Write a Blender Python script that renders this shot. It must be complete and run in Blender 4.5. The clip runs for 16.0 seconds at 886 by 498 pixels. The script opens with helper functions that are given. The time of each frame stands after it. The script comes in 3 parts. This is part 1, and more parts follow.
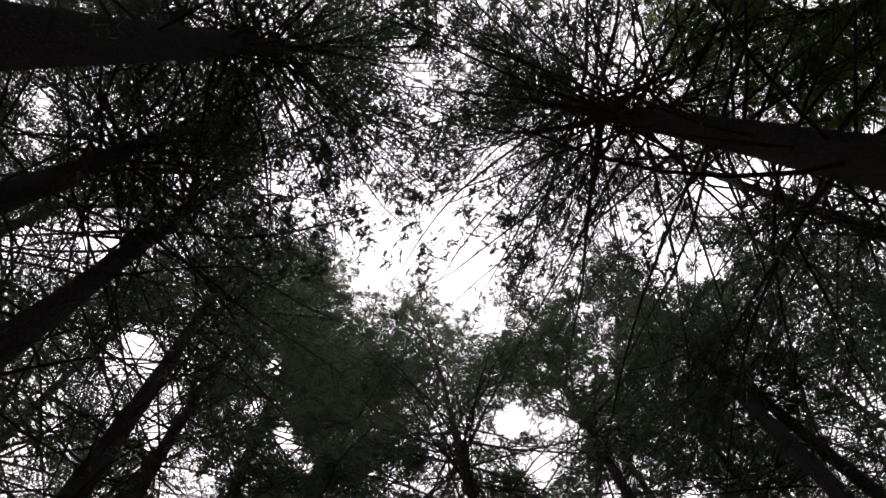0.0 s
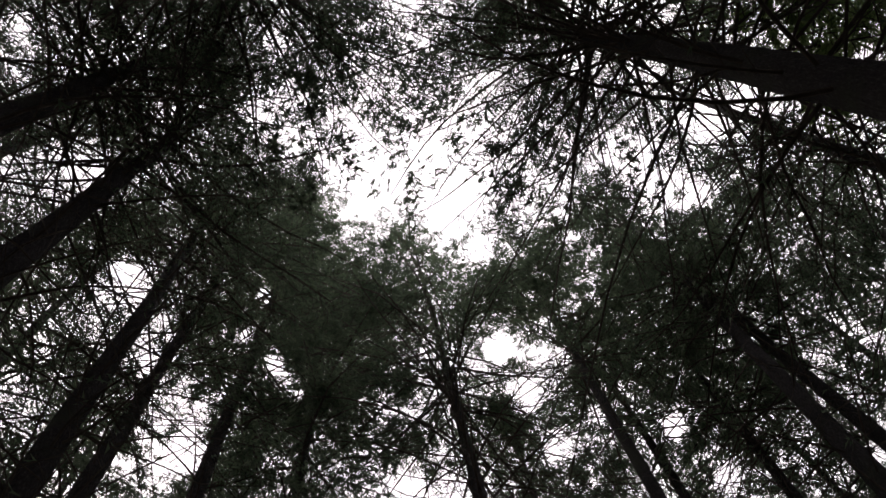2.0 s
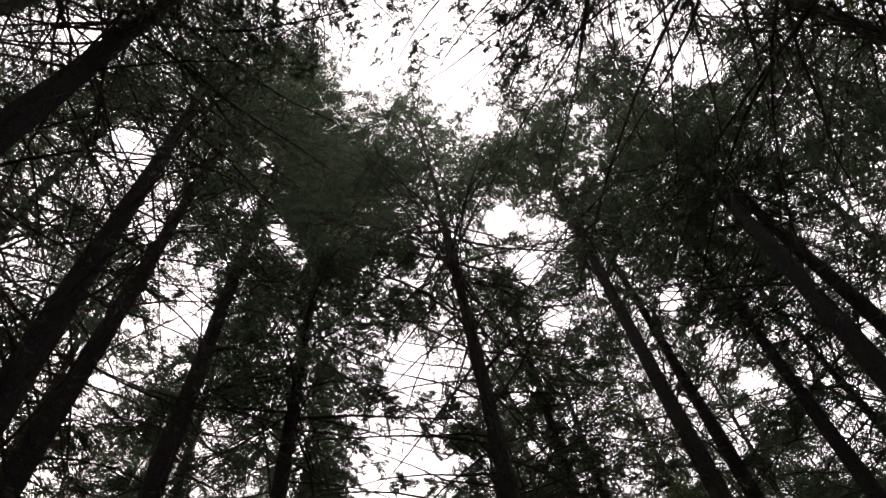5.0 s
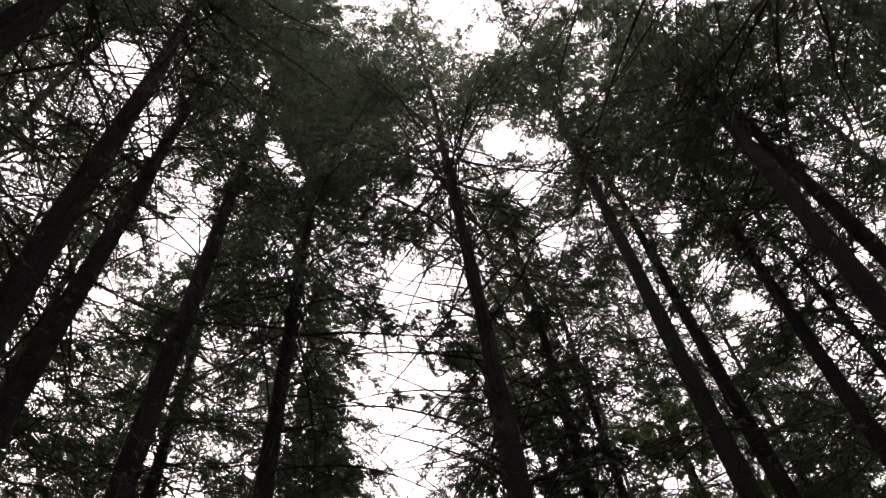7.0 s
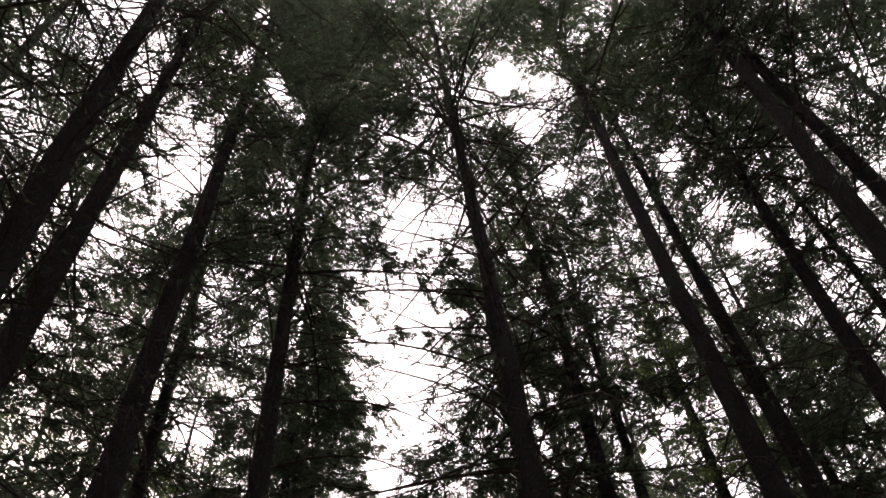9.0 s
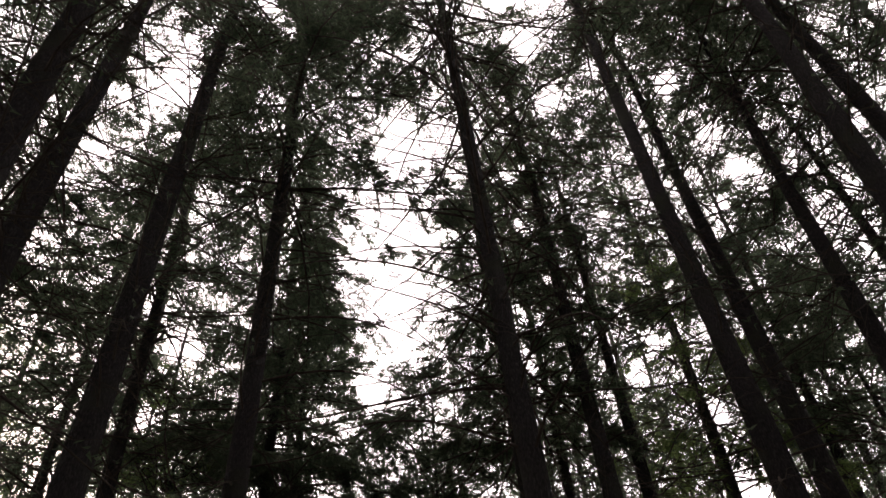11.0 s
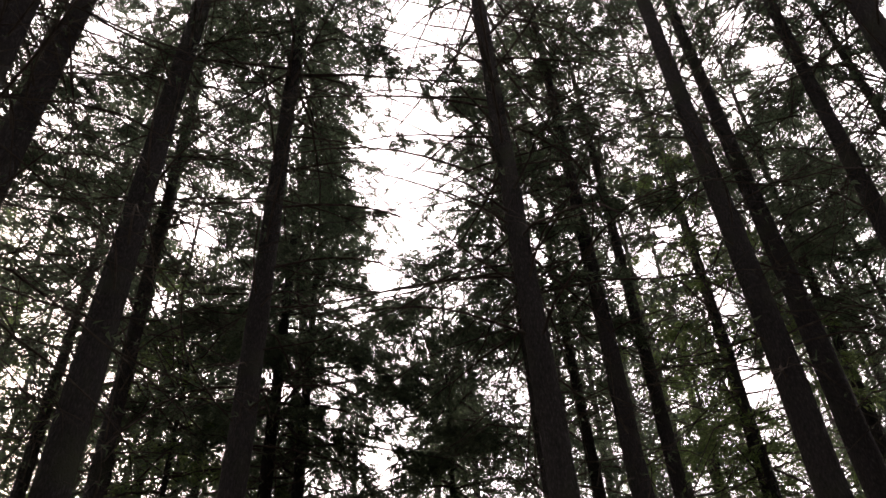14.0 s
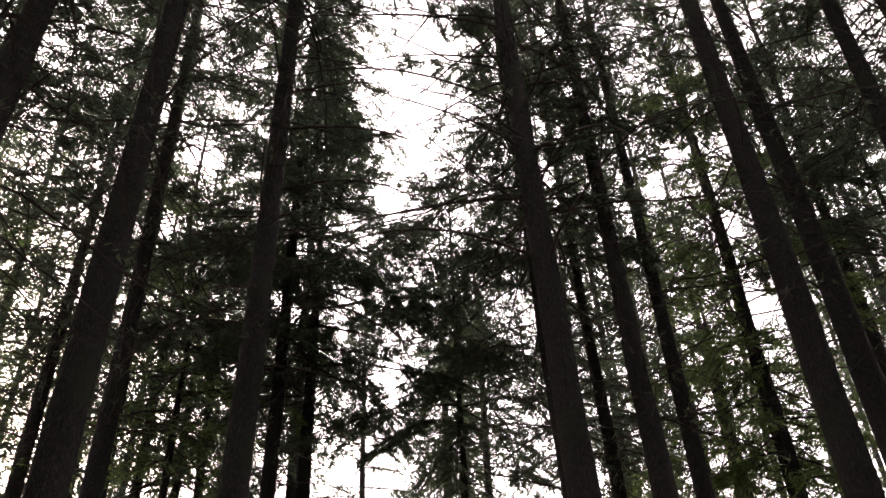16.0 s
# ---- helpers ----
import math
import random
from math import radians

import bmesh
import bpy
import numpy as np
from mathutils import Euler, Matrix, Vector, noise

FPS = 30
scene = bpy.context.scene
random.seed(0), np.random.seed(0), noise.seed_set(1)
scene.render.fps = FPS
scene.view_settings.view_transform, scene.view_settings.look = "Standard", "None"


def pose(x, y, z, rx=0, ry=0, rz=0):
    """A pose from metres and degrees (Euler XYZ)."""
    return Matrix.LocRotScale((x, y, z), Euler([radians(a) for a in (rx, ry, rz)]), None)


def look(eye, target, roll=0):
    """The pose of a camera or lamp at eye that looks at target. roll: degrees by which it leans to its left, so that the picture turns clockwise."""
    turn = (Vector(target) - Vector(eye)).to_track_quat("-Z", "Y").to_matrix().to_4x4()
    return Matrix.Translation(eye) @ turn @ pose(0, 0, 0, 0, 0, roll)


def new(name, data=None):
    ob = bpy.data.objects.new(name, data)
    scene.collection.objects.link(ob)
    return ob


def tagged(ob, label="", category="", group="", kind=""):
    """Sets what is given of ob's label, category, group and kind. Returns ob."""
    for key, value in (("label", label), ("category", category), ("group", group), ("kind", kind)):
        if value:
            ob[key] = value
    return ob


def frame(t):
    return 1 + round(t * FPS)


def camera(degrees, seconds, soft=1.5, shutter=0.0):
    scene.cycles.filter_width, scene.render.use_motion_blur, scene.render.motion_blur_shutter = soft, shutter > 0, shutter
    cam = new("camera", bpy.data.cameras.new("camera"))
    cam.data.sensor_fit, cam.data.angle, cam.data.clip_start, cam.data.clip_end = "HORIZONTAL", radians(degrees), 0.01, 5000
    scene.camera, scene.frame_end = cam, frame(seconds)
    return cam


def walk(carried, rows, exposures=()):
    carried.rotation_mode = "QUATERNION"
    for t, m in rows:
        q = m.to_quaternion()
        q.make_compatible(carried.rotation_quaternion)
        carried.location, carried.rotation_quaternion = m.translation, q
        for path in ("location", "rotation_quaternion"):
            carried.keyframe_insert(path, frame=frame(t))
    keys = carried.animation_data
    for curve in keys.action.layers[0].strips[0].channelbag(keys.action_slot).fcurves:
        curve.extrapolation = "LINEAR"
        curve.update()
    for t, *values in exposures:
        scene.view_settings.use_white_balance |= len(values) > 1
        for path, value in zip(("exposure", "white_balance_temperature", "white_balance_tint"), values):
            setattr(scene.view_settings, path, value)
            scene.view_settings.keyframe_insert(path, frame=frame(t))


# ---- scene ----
cam = camera(55.0, 16.0, 1.5)
EYE = 1.6
# seconds, x, y, z from the first eye, pitch above the horizon, yaw, roll
ROWS = [
    (0.0, -0.003, -0.001, 0.006, 77.43, -12.72, -16.93),
    (0.5, -0.002, 0.002, 0.002, 76.32, -11.96, -16.01),
    (1.0, -0.001, 0.004, -0.002, 75.16, -11.83, -15.91),
    (1.5, 0.001, 0.006, -0.006, 73.83, -11.49, -15.86),
    (2.0, 0.002, 0.008, -0.01, 72.65, -10.53, -14.99),
    (2.5, 0.004, 0.009, -0.014, 71.28, -9.05, -13.55),
    (3.0, 0.006, 0.01, -0.018, 69.99, -7.79, -12.18),
    (3.5, 0.007, 0.012, -0.022, 68.65, -6.97, -11.19),
    (4.0, 0.009, 0.013, -0.026, 67.3, -6.26, -10.36),
    (6.5, 0.019, 0.016, -0.047, 60.16, -4.03, -7.48),
    (7.0, 0.021, 0.016, -0.051, 59.02, -3.81, -7.14),
    (7.5, 0.023, 0.016, -0.055, 57.83, -3.64, -6.89),
    (8.0, 0.025, 0.016, -0.059, 56.94, -3.44, -6.64),
    (8.5, 0.027, 0.017, -0.063, 55.95, -3.07, -6.35),
    (9.0, 0.028, 0.017, -0.066, 54.95, -2.68, -6.09),
    (11.5, 0.033, 0.018, -0.082, 48.23, -2.79, -4.97),
    (12.0, 0.034, 0.018, -0.085, 47.04, -2.32, -4.45),
    (12.5, 0.034, 0.019, -0.087, 45.87, -1.88, -3.93),
    (13.0, 0.034, 0.019, -0.089, 44.84, -1.58, -3.6),
    (13.5, 0.034, 0.02, -0.091, 43.6, -1.32, -3.4),
    (14.0, 0.033, 0.021, -0.093, 42.24, -0.95, -3.18),
    (14.5, 0.032, 0.022, -0.094, 40.93, -0.6, -3.03),
    (15.0, 0.031, 0.023, -0.095, 39.39, -0.28, -2.84),
    (15.5, 0.029, 0.024, -0.096, 38.23, -0.09, -2.77),
    (16.0, 0.027, 0.026, -0.096, 37.08, 0.0, -2.66),
]
EXPOSURES = [(0.0, 0.6, 6700, 20), (4.0, 0.85, 6950, 21), (8.0, 1.25, 7200, 23), (12.0, 1.48, 7250, 24), (16.0, 2.0, 7300, 25)]
walk(cam, [(t, pose(x, y, EYE + z, 90 + pitch, 0, yaw) @ pose(0, 0, 0, 0, 0, roll)) for t, x, y, z, pitch, yaw, roll in ROWS], EXPOSURES)

# ---- light: a bright overcast sky ----
SUN_ELEVATION, SUN_AZIMUTH = 24.0, -40.0
world = bpy.data.worlds.new("world")
scene.world = world
world.use_nodes = True
wn, wl = world.node_tree.nodes, world.node_tree.links
wn.clear()
sky = wn.new("ShaderNodeTexSky")
sky.sky_type, sky.sun_disc = "NISHITA", False
sky.sun_elevation, sky.sun_rotation = radians(SUN_ELEVATION), radians(SUN_AZIMUTH)
sky.air_density, sky.dust_density, sky.ozone_density = 1.0, 6.0, 0.6
cloud = wn.new("ShaderNodeMix")
cloud.data_type = "RGBA"
cloud.inputs[0].default_value = 0.72
cloud.inputs[7].default_value = (16.0, 15.8, 16.2, 1.0)
back = wn.new("ShaderNodeBackground")
back.inputs["Strength"].default_value = 0.12
wout = wn.new("ShaderNodeOutputWorld")
wl.new(sky.outputs[0], cloud.inputs[6])
wl.new(cloud.outputs[2], back.inputs["Color"])
wl.new(back.outputs[0], wout.inputs["Surface"])

sun = new("sun", bpy.data.lights.new("sun", "SUN"))
sun.data.energy, sun.data.angle, sun.data.color = 0.5, radians(25), (1.0, 0.95, 0.88)
sun_way = Vector((math.sin(radians(SUN_AZIMUTH)) * math.cos(radians(SUN_ELEVATION)),
                  math.cos(radians(SUN_AZIMUTH)) * math.cos(radians(SUN_ELEVATION)),
                  math.sin(radians(SUN_ELEVATION))))
sun.matrix_world = look(sun_way * 60, (0, 0, 0))


# ---- materials ----
def material(name):
    m = bpy.data.materials.new(name)
    m.use_nodes = True
    n, l = m.node_tree.nodes, m.node_tree.links
    return m, n, l, n["Principled BSDF"]


def ramp(n, stops):
    r = n.new("ShaderNodeValToRGB")
    e = r.color_ramp.elements
    while len(e) < len(stops):
        e.new(0.5)
    for i, (p, c) in enumerate(stops):
        e[i].position, e[i].color = p, (*c, 1)
    return r


def bark_material():
    m, n, l, b = material("spruce_bark")
    tc = n.new("ShaderNodeTexCoord")
    mp = n.new("ShaderNodeMapping")
    mp.inputs["Scale"].default_value = (1, 1, 0.35)
    l.new(tc.outputs["Object"], mp.inputs["Vector"])
    plates = n.new("ShaderNodeTexVoronoi")
    plates.feature, plates.inputs["Scale"].default_value = "DISTANCE_TO_EDGE", 48
    l.new(mp.outputs[0], plates.inputs["Vector"])
    grain = n.new("ShaderNodeTexNoise")
    grain.inputs["Scale"].default_value, grain.inputs["Detail"].default_value = 60, 6
    l.new(mp.outputs[0], grain.inputs["Vector"])
    stain = n.new("ShaderNodeTexNoise")
    stain.inputs["Scale"].default_value, stain.inputs["Detail"].default_value = 1.7, 4
    l.new(tc.outputs["Object"], stain.inputs["Vector"])
    wood = ramp(n, [(0.2, (0.018, 0.0169, 0.0171)), (0.55, (0.038, 0.0356, 0.0361)), (0.85, (0.084, 0.079, 0.0795))])
    l.new(grain.outputs["Fac"], wood.inputs[0])
    moss = ramp(n, [(0.52, (0, 0, 0)), (0.72, (1, 1, 1))])
    l.new(stain.outputs["Fac"], moss.inputs[0])
    mix = n.new("ShaderNodeMix")
    mix.data_type = "RGBA"
    mix.inputs[7].default_value = (0.04, 0.044, 0.033, 1)
    l.new(moss.outputs[0], mix.inputs[0])
    l.new(wood.outputs[0], mix.inputs[6])
    l.new(mix.outputs[2], b.inputs["Base Color"])
    b.inputs["Roughness"].default_value = 0.95
    b.inputs["Specular IOR Level"].default_value = 0.06
    height = n.new("ShaderNodeMath")
    height.operation = "ADD"
    crack = ramp(n, [(0.0, (0, 0, 0)), (0.12, (1, 1, 1))])
    l.new(plates.outputs["Distance"], crack.inputs[0])
    l.new(crack.outputs[0], height.inputs[0])
    l.new(grain.outputs["Fac"], height.inputs[1])
    bump = n.new("ShaderNodeBump")
    bump.inputs["Strength"].default_value, bump.inputs["Distance"].default_value = 0.6, 0.012
    l.new(height.outputs[0], bump.inputs["Height"])
    l.new(bump.outputs[0], b.inputs["Normal"])
    return m


def twig_material():
    m, n, l, b = material("dead_twig_wood")
    tc = n.new("ShaderNodeTexCoord")
    grain = n.new("ShaderNodeTexNoise")
    grain.inputs["Scale"].default_value, grain.inputs["Detail"].default_value = 9, 5
    l.new(tc.outputs["Object"], grain.inputs["Vector"])
    wood = ramp(n, [(0.25, (0.038, 0.031, 0.0265)), (0.6, (0.07, 0.058, 0.05)), (0.8, (0.105, 0.095, 0.082))])
    l.new(grain.outputs["Fac"], wood.inputs[0])
    l.new(wood.outputs[0], b.inputs["Base Color"])
    b.inputs["Roughness"].default_value = 0.95
    b.inputs["Specular IOR Level"].default_value = 0.08
    return m


def needle_material(name, dark, mid, light, glow):
    m, n, l, b = material(name)
    geo = n.new("ShaderNodeNewGeometry")
    tc = n.new("ShaderNodeTexCoord")
    patch = n.new("ShaderNodeTexNoise")
    patch.inputs["Scale"].default_value, patch.inputs["Detail"].default_value = 0.9, 3
    l.new(tc.outputs["Object"], patch.inputs["Vector"])
    add = n.new("ShaderNodeMath")
    add.operation = "MULTIPLY_ADD"
    add.inputs[1].default_value, add.inputs[2].default_value = 0.45, 0.0
    l.new(geo.outputs["Random Per Island"], add.inputs[0])
    total = n.new("ShaderNodeMath")
    total.operation = "MULTIPLY_ADD"
    total.inputs[1].default_value = 0.6
    l.new(patch.outputs["Fac"], total.inputs[0])
    l.new(add.outputs[0], total.inputs[2])
    tone = ramp(n, [(0.2, dark), (0.5, mid), (0.85, light)])
    l.new(total.outputs[0], tone.inputs[0])
    l.new(tone.outputs[0], b.inputs["Base Color"])
    b.inputs["Roughness"].default_value = 0.65
    b.inputs["Specular IOR Level"].default_value = 0.2
    thin = n.new("ShaderNodeBsdfTranslucent")
    l.new(tone.outputs[0], thin.inputs["Color"])
    both = n.new("ShaderNodeMixShader")
    both.inputs[0].default_value = glow
    l.new(b.outputs[0], both.inputs[1])
    l.new(thin.outputs[0], both.inputs[2])
    l.new(both.outputs[0], n["Material Output"].inputs["Surface"])
    return m


def floor_material():
    m, n, l, b = material("needle_litter")
    tc = n.new("ShaderNodeTexCoord")
    fine = n.new("ShaderNodeTexNoise")
    fine.inputs["Scale"].default_value, fine.inputs["Detail"].default_value = 40, 8
    wide = n.new("ShaderNodeTexNoise")
    wide.inputs["Scale"].default_value, wide.inputs["Detail"].default_value = 0.6, 4
    l.new(tc.outputs["Object"], fine.inputs["Vector"])
    l.new(tc.outputs["Object"], wide.inputs["Vector"])
    litter = ramp(n, [(0.3, (0.035, 0.028, 0.021)), (0.6, (0.08, 0.062, 0.045)), (0.8, (0.14, 0.11, 0.085))])
    l.new(fine.outputs["Fac"], litter.inputs[0])
    moss = ramp(n, [(0.5, (0, 0, 0)), (0.65, (1, 1, 1))])
    l.new(wide.outputs["Fac"], moss.inputs[0])
    mix = n.new("ShaderNodeMix")
    mix.data_type = "RGBA"
    mix.inputs[7].default_value = (0.05, 0.075, 0.025, 1)
    l.new(moss.outputs[0], mix.inputs[0])
    l.new(litter.outputs[0], mix.inputs[6])
    l.new(mix.outputs[2], b.inputs["Base Color"])
    b.inputs["Roughness"].default_value = 0.95
    b.inputs["Specular IOR Level"].default_value = 0.1
    bump = n.new("ShaderNodeBump")
    bump.inputs["Strength"].default_value, bump.inputs["Distance"].default_value = 0.8, 0.03
    l.new(fine.outputs["Fac"], bump.inputs["Height"])
    l.new(bump.outputs[0], b.inputs["Normal"])
    return m


BARK, TWIG, LITTER = bark_material(), twig_material(), floor_material()
NEEDLES = needle_material("spruce_needles", (0.038, 0.057, 0.037), (0.07, 0.099, 0.062), (0.115, 0.148, 0.089), 0.5)
# greener needles, lightened further to stand for crowns lit through by the sky
LIT_GREEN = needle_material("lit_green_needles", (0.055, 0.088, 0.035), (0.1, 0.15, 0.054), (0.165, 0.22, 0.082), 0.7)


# ---- mesh helpers ----
def mesh_from(name, verts, quads, mats, smooth=False, tri=False):
    """A mesh from arrays: verts n x 3, faces m x 4 (or m x 3)."""
    k = 3 if tri else 4
    me = bpy.data.meshes.new(name)
    me.vertices.add(len(verts))
    me.vertices.foreach_set("co", np.ascontiguousarray(verts, np.float32).ravel())
    me.loops.add(quads.size)
    me.loops.foreach_set("vertex_index", np.ascontiguousarray(quads, np.int32).ravel())
    me.polygons.add(len(quads))
    me.polygons.foreach_set("loop_start", np.arange(0, quads.size, k, dtype=np.int32))
    me.polygons.foreach_set("use_smooth", np.full(len(quads), smooth))
    me.materials.append(mats)
    me.update(calc_edges=True)
    return me


def unit(v):
    return v / np.maximum(np.linalg.norm(v, axis=-1, keepdims=True), 1e-9)


def tubes(lines, radii, sides):
    """Tapered tubes along n lines of m points each: verts and quads."""
    n, m, _ = lines.shape
    way = unit(np.gradient(lines, axis=1))
    up = np.where(np.abs(way[..., 2:3]) > 0.9, np.array([1.0, 0, 0]), np.array([0, 0, 1.0]))
    a = unit(np.cross(way, up))
    b = np.cross(way, a)
    ang = np.arange(sides) * 2 * np.pi / sides
    ring = a[:, :, None] * np.cos(ang)[:, None] + b[:, :, None] * np.sin(ang)[:, None]
    verts = lines[:, :, None] + ring * radii[:, :, None, None]
    idx = np.arange(n * m * sides).reshape(n, m, sides)
    nxt = np.roll(idx, -1, axis=2)
    quads = np.stack([idx[:, :-1], nxt[:, :-1], nxt[:, 1:], idx[:, 1:]], -1).reshape(-1, 4)
    return verts.reshape(-1, 3), quads


def joined(pieces):
    verts, quads, k = [], [], 0
    for v, q in pieces:
        verts.append(v)
        quads.append(q + k)
        k += len(v)
    return np.concatenate(verts), np.concatenate(quads)


def part(name, me, parent, label=""):
    ob = new(name, me)
    ob.parent = parent
    if label:
        tagged(ob, label)
    return ob


# ---- crown gaps cut as cones from the eye, to fit the camera's view ----
VIEW_GAPS = []
OPEN_SHIFT = np.zeros(3)


def view_gap(azimuth, elevation, half):
    a, e = radians(azimuth), radians(elevation)
    VIEW_GAPS.append((math.sin(a) * math.cos(e), math.cos(a) * math.cos(e), math.sin(e), half))


def shut(points, rng, ease=1.0, rim=None):
    """True for the points outside every gap cone; the rims are ragged."""
    d = unit(points + OPEN_SHIFT - np.array([0, 0, EYE]))
    keep = np.ones(len(points), bool)
    rim = 0.7 + 0.5 * rng.random(len(points)) if rim is None else rim
    rim = rim * (1 + 0.26 * np.sin(d @ np.array([160.0, -90.0, 75.0])) + 0.22 * np.sin(d @ np.array([-95.0, 210.0, 120.0]) + 1.3) + 0.16 * np.sin(d @ np.array([330.0, 260.0, -300.0]) + 0.4))
    for x, y, z, half in VIEW_GAPS:
        off = np.degrees(np.arccos(np.clip(d @ np.array([x, y, z]), -1, 1)))
        keep &= off > half * ease * rim
    return keep


view_gap(19.5, 76.5, 2.8)
view_gap(12.0, 77.0, 0.9)
view_gap(23.4, 80.0, 1.3)
view_gap(21.2, 81.4, 1.1)
view_gap(-8.0, 76.5, 0.5)
view_gap(-18.1, 79.2, 0.9)
view_gap(18.6, 72.1, 0.8)
view_gap(53.9, 69.9, 1.4)
view_gap(53.2, 67.6, 1.1)
view_gap(65.2, 67.1, 1.5)
view_gap(71.2, 65.0, 1.3)
view_gap(70.2, 72.1, 0.8)
view_gap(54.3, 65.4, 0.9)
view_gap(90.0, 74.1, 0.9)
view_gap(-63.9, 68.4, 1.4)
view_gap(-46.4, 65.5, 1.4)
view_gap(-88.3, 68.8, 0.8)
view_gap(15.1, 65.2, 1.0)
view_gap(17.3, 61.6, 1.0)
view_gap(-1.1, 56.6, 1.15)
view_gap(-5.4, 51.6, 0.9)
view_gap(-1.2, 51.3, 1.4)
view_gap(-1.4, 47.9, 1.0)
view_gap(-1.9, 44.8, 1.1)
view_gap(-33.3, 52.1, 0.9)
view_gap(17.3, 58.0, 0.9)
view_gap(31.0, 55.9, 0.8)
view_gap(32.6, 51.5, 0.8)
view_gap(33.2, 48.8, 0.7)
view_gap(-20.9, 42.1, 1.2)
view_gap(-28.4, 57.9, 1.1)
view_gap(-4.5, 39.9, 0.9)
view_gap(23.7, 29.9, 1.4)
view_gap(-37.3, 62.4, 1.0)
view_gap(-65.7, 83.4, 1.1)
view_gap(-45.5, 79.6, 1.2)
view_gap(-31.6, 79.3, 0.9)
view_gap(-20.2, 64.7, 0.7)
view_gap(-26.5, 65.8, 0.6)
view_gap(-16.0, 63.2, 0.45)
view_gap(-25.5, 69.1, 0.5)
view_gap(-66.4, 74.7, 0.7)
view_gap(-22.5, 37.2, 0.8)
view_gap(-12.9, 32.9, 0.9)
view_gap(-4.1, 27.6, 0.8)
view_gap(-4.1, 29.1, 0.6)
view_gap(22.6, 35.6, 0.8)
view_gap(20.2, 40.4, 0.7)
view_gap(9.2, 41.5, 0.7)
view_gap(25.4, 40.3, 0.7)
view_gap(18.3, 38.9, 0.6)


# ---- trees ----
def boughs(rng, root, lean, heights, reach, rise, droop):
    """Curved boughs from a trunk: lines (n, m, 3) and lengths."""
    n, m = len(heights), 7
    az = np.cumsum(rng.uniform(1.9, 2.9, n)) + rng.uniform(0, 6.28)
    s = np.linspace(0, 1, m)[None, :]
    length = reach * rng.uniform(0.7, 1.2, n)
    bend = rng.normal(0, 0.22, (n, 1)) * s
    a = az[:, None] + bend
    flat = length[:, None] * s
    wob = np.cumsum(rng.normal(0, 0.06, (n, m)), axis=1) * length[:, None] * s
    x = root[0] + lean[0] * heights[:, None] + np.sin(a) * flat
    y = root[1] + lean[1] * heights[:, None] + np.cos(a) * flat
    z = heights[:, None] + length[:, None] * (rise[:, None] * s - droop[:, None] * s ** 2) + wob
    return np.stack([x, y, z], -1), length


def side_twigs(rng, lines, length, gap, share, forward, sag, start=0.15, taper=0.8):
    """Twigs to both sides of each line: start points, directions, lengths and the line each springs from."""
    n, m, _ = lines.shape
    per = np.maximum((length * (1 - start) / gap).astype(int), 1)
    who = np.repeat(np.arange(n), per)
    k = len(who)
    s = start + (1 - start) * rng.random(k)
    f = s * (m - 1)
    i = np.minimum(f.astype(int), m - 2)
    u = (f - i)[:, None]
    p = lines[who, i] * (1 - u) + lines[who, i + 1] * u
    along = unit(lines[who, i + 1] - lines[who, i])
    side = unit(np.cross(along, [0, 0, 1.0])) * np.where(rng.random(k) < 0.5, 1, -1)[:, None]
    d = unit(along * (forward + rng.normal(0, 0.2, (k, 1))) + side + rng.normal(0, 0.18, (k, 3)) + np.array([0, 0, -1.0]) * (sag + rng.normal(0, 0.15, (k, 1))))
    size = share * length[who] * (1.05 - taper * s) * rng.uniform(0.55, 1.25, k)
    return p, d, size, who


def strokes(rng, p, d, size, thick, sag=0.25, steps=3):
    s = np.linspace(0, 1, steps)[None, :, None]
    line = p[:, None] + d[:, None] * size[:, None, None] * s + np.array([0, 0, -1.0]) * (size[:, None, None] * sag * s ** 2) + rng.normal(0, 0.05, (len(p), steps, 3)) * size[:, None, None] * s
    r = thick[:, None] * np.linspace(1, 0.3, steps)[None]
    return line, r


def leaf_cards(rng, p, d, long, wide):
    """Flat slivers: narrow kites from p along d, each rolled at random."""
    k = len(p)
    any_way = unit(rng.normal(0, 1, (k, 3)) + np.array([0, 0, 0.2]))
    w = unit(np.cross(d, any_way))
    l, b = long[:, None], wide[:, None]
    verts = np.stack([p, p + d * l * 0.45 + w * b * 0.5, p + d * l, p + d * l * 0.5 - w * b * 0.5], 1)
    return verts.reshape(-1, 3), np.arange(4 * k).reshape(-1, 4)


def sprays(rng, p, d, long, wide):
    """Needle sprays: pointed blades from p along d, each rolled at random."""
    k = len(p)
    w = unit(np.cross(d, unit(rng.normal(0, 1, (k, 3)))))
    l, b = long[:, None], wide[:, None]
    slant = rng.uniform(-0.3, 0.5, (k, 1))
    verts = np.stack([p - w * b * 0.5 + d * l * slant, p + w * b * 0.5, p + d * l], 1)
    return verts.reshape(-1, 3), np.arange(3 * k).reshape(-1, 3)


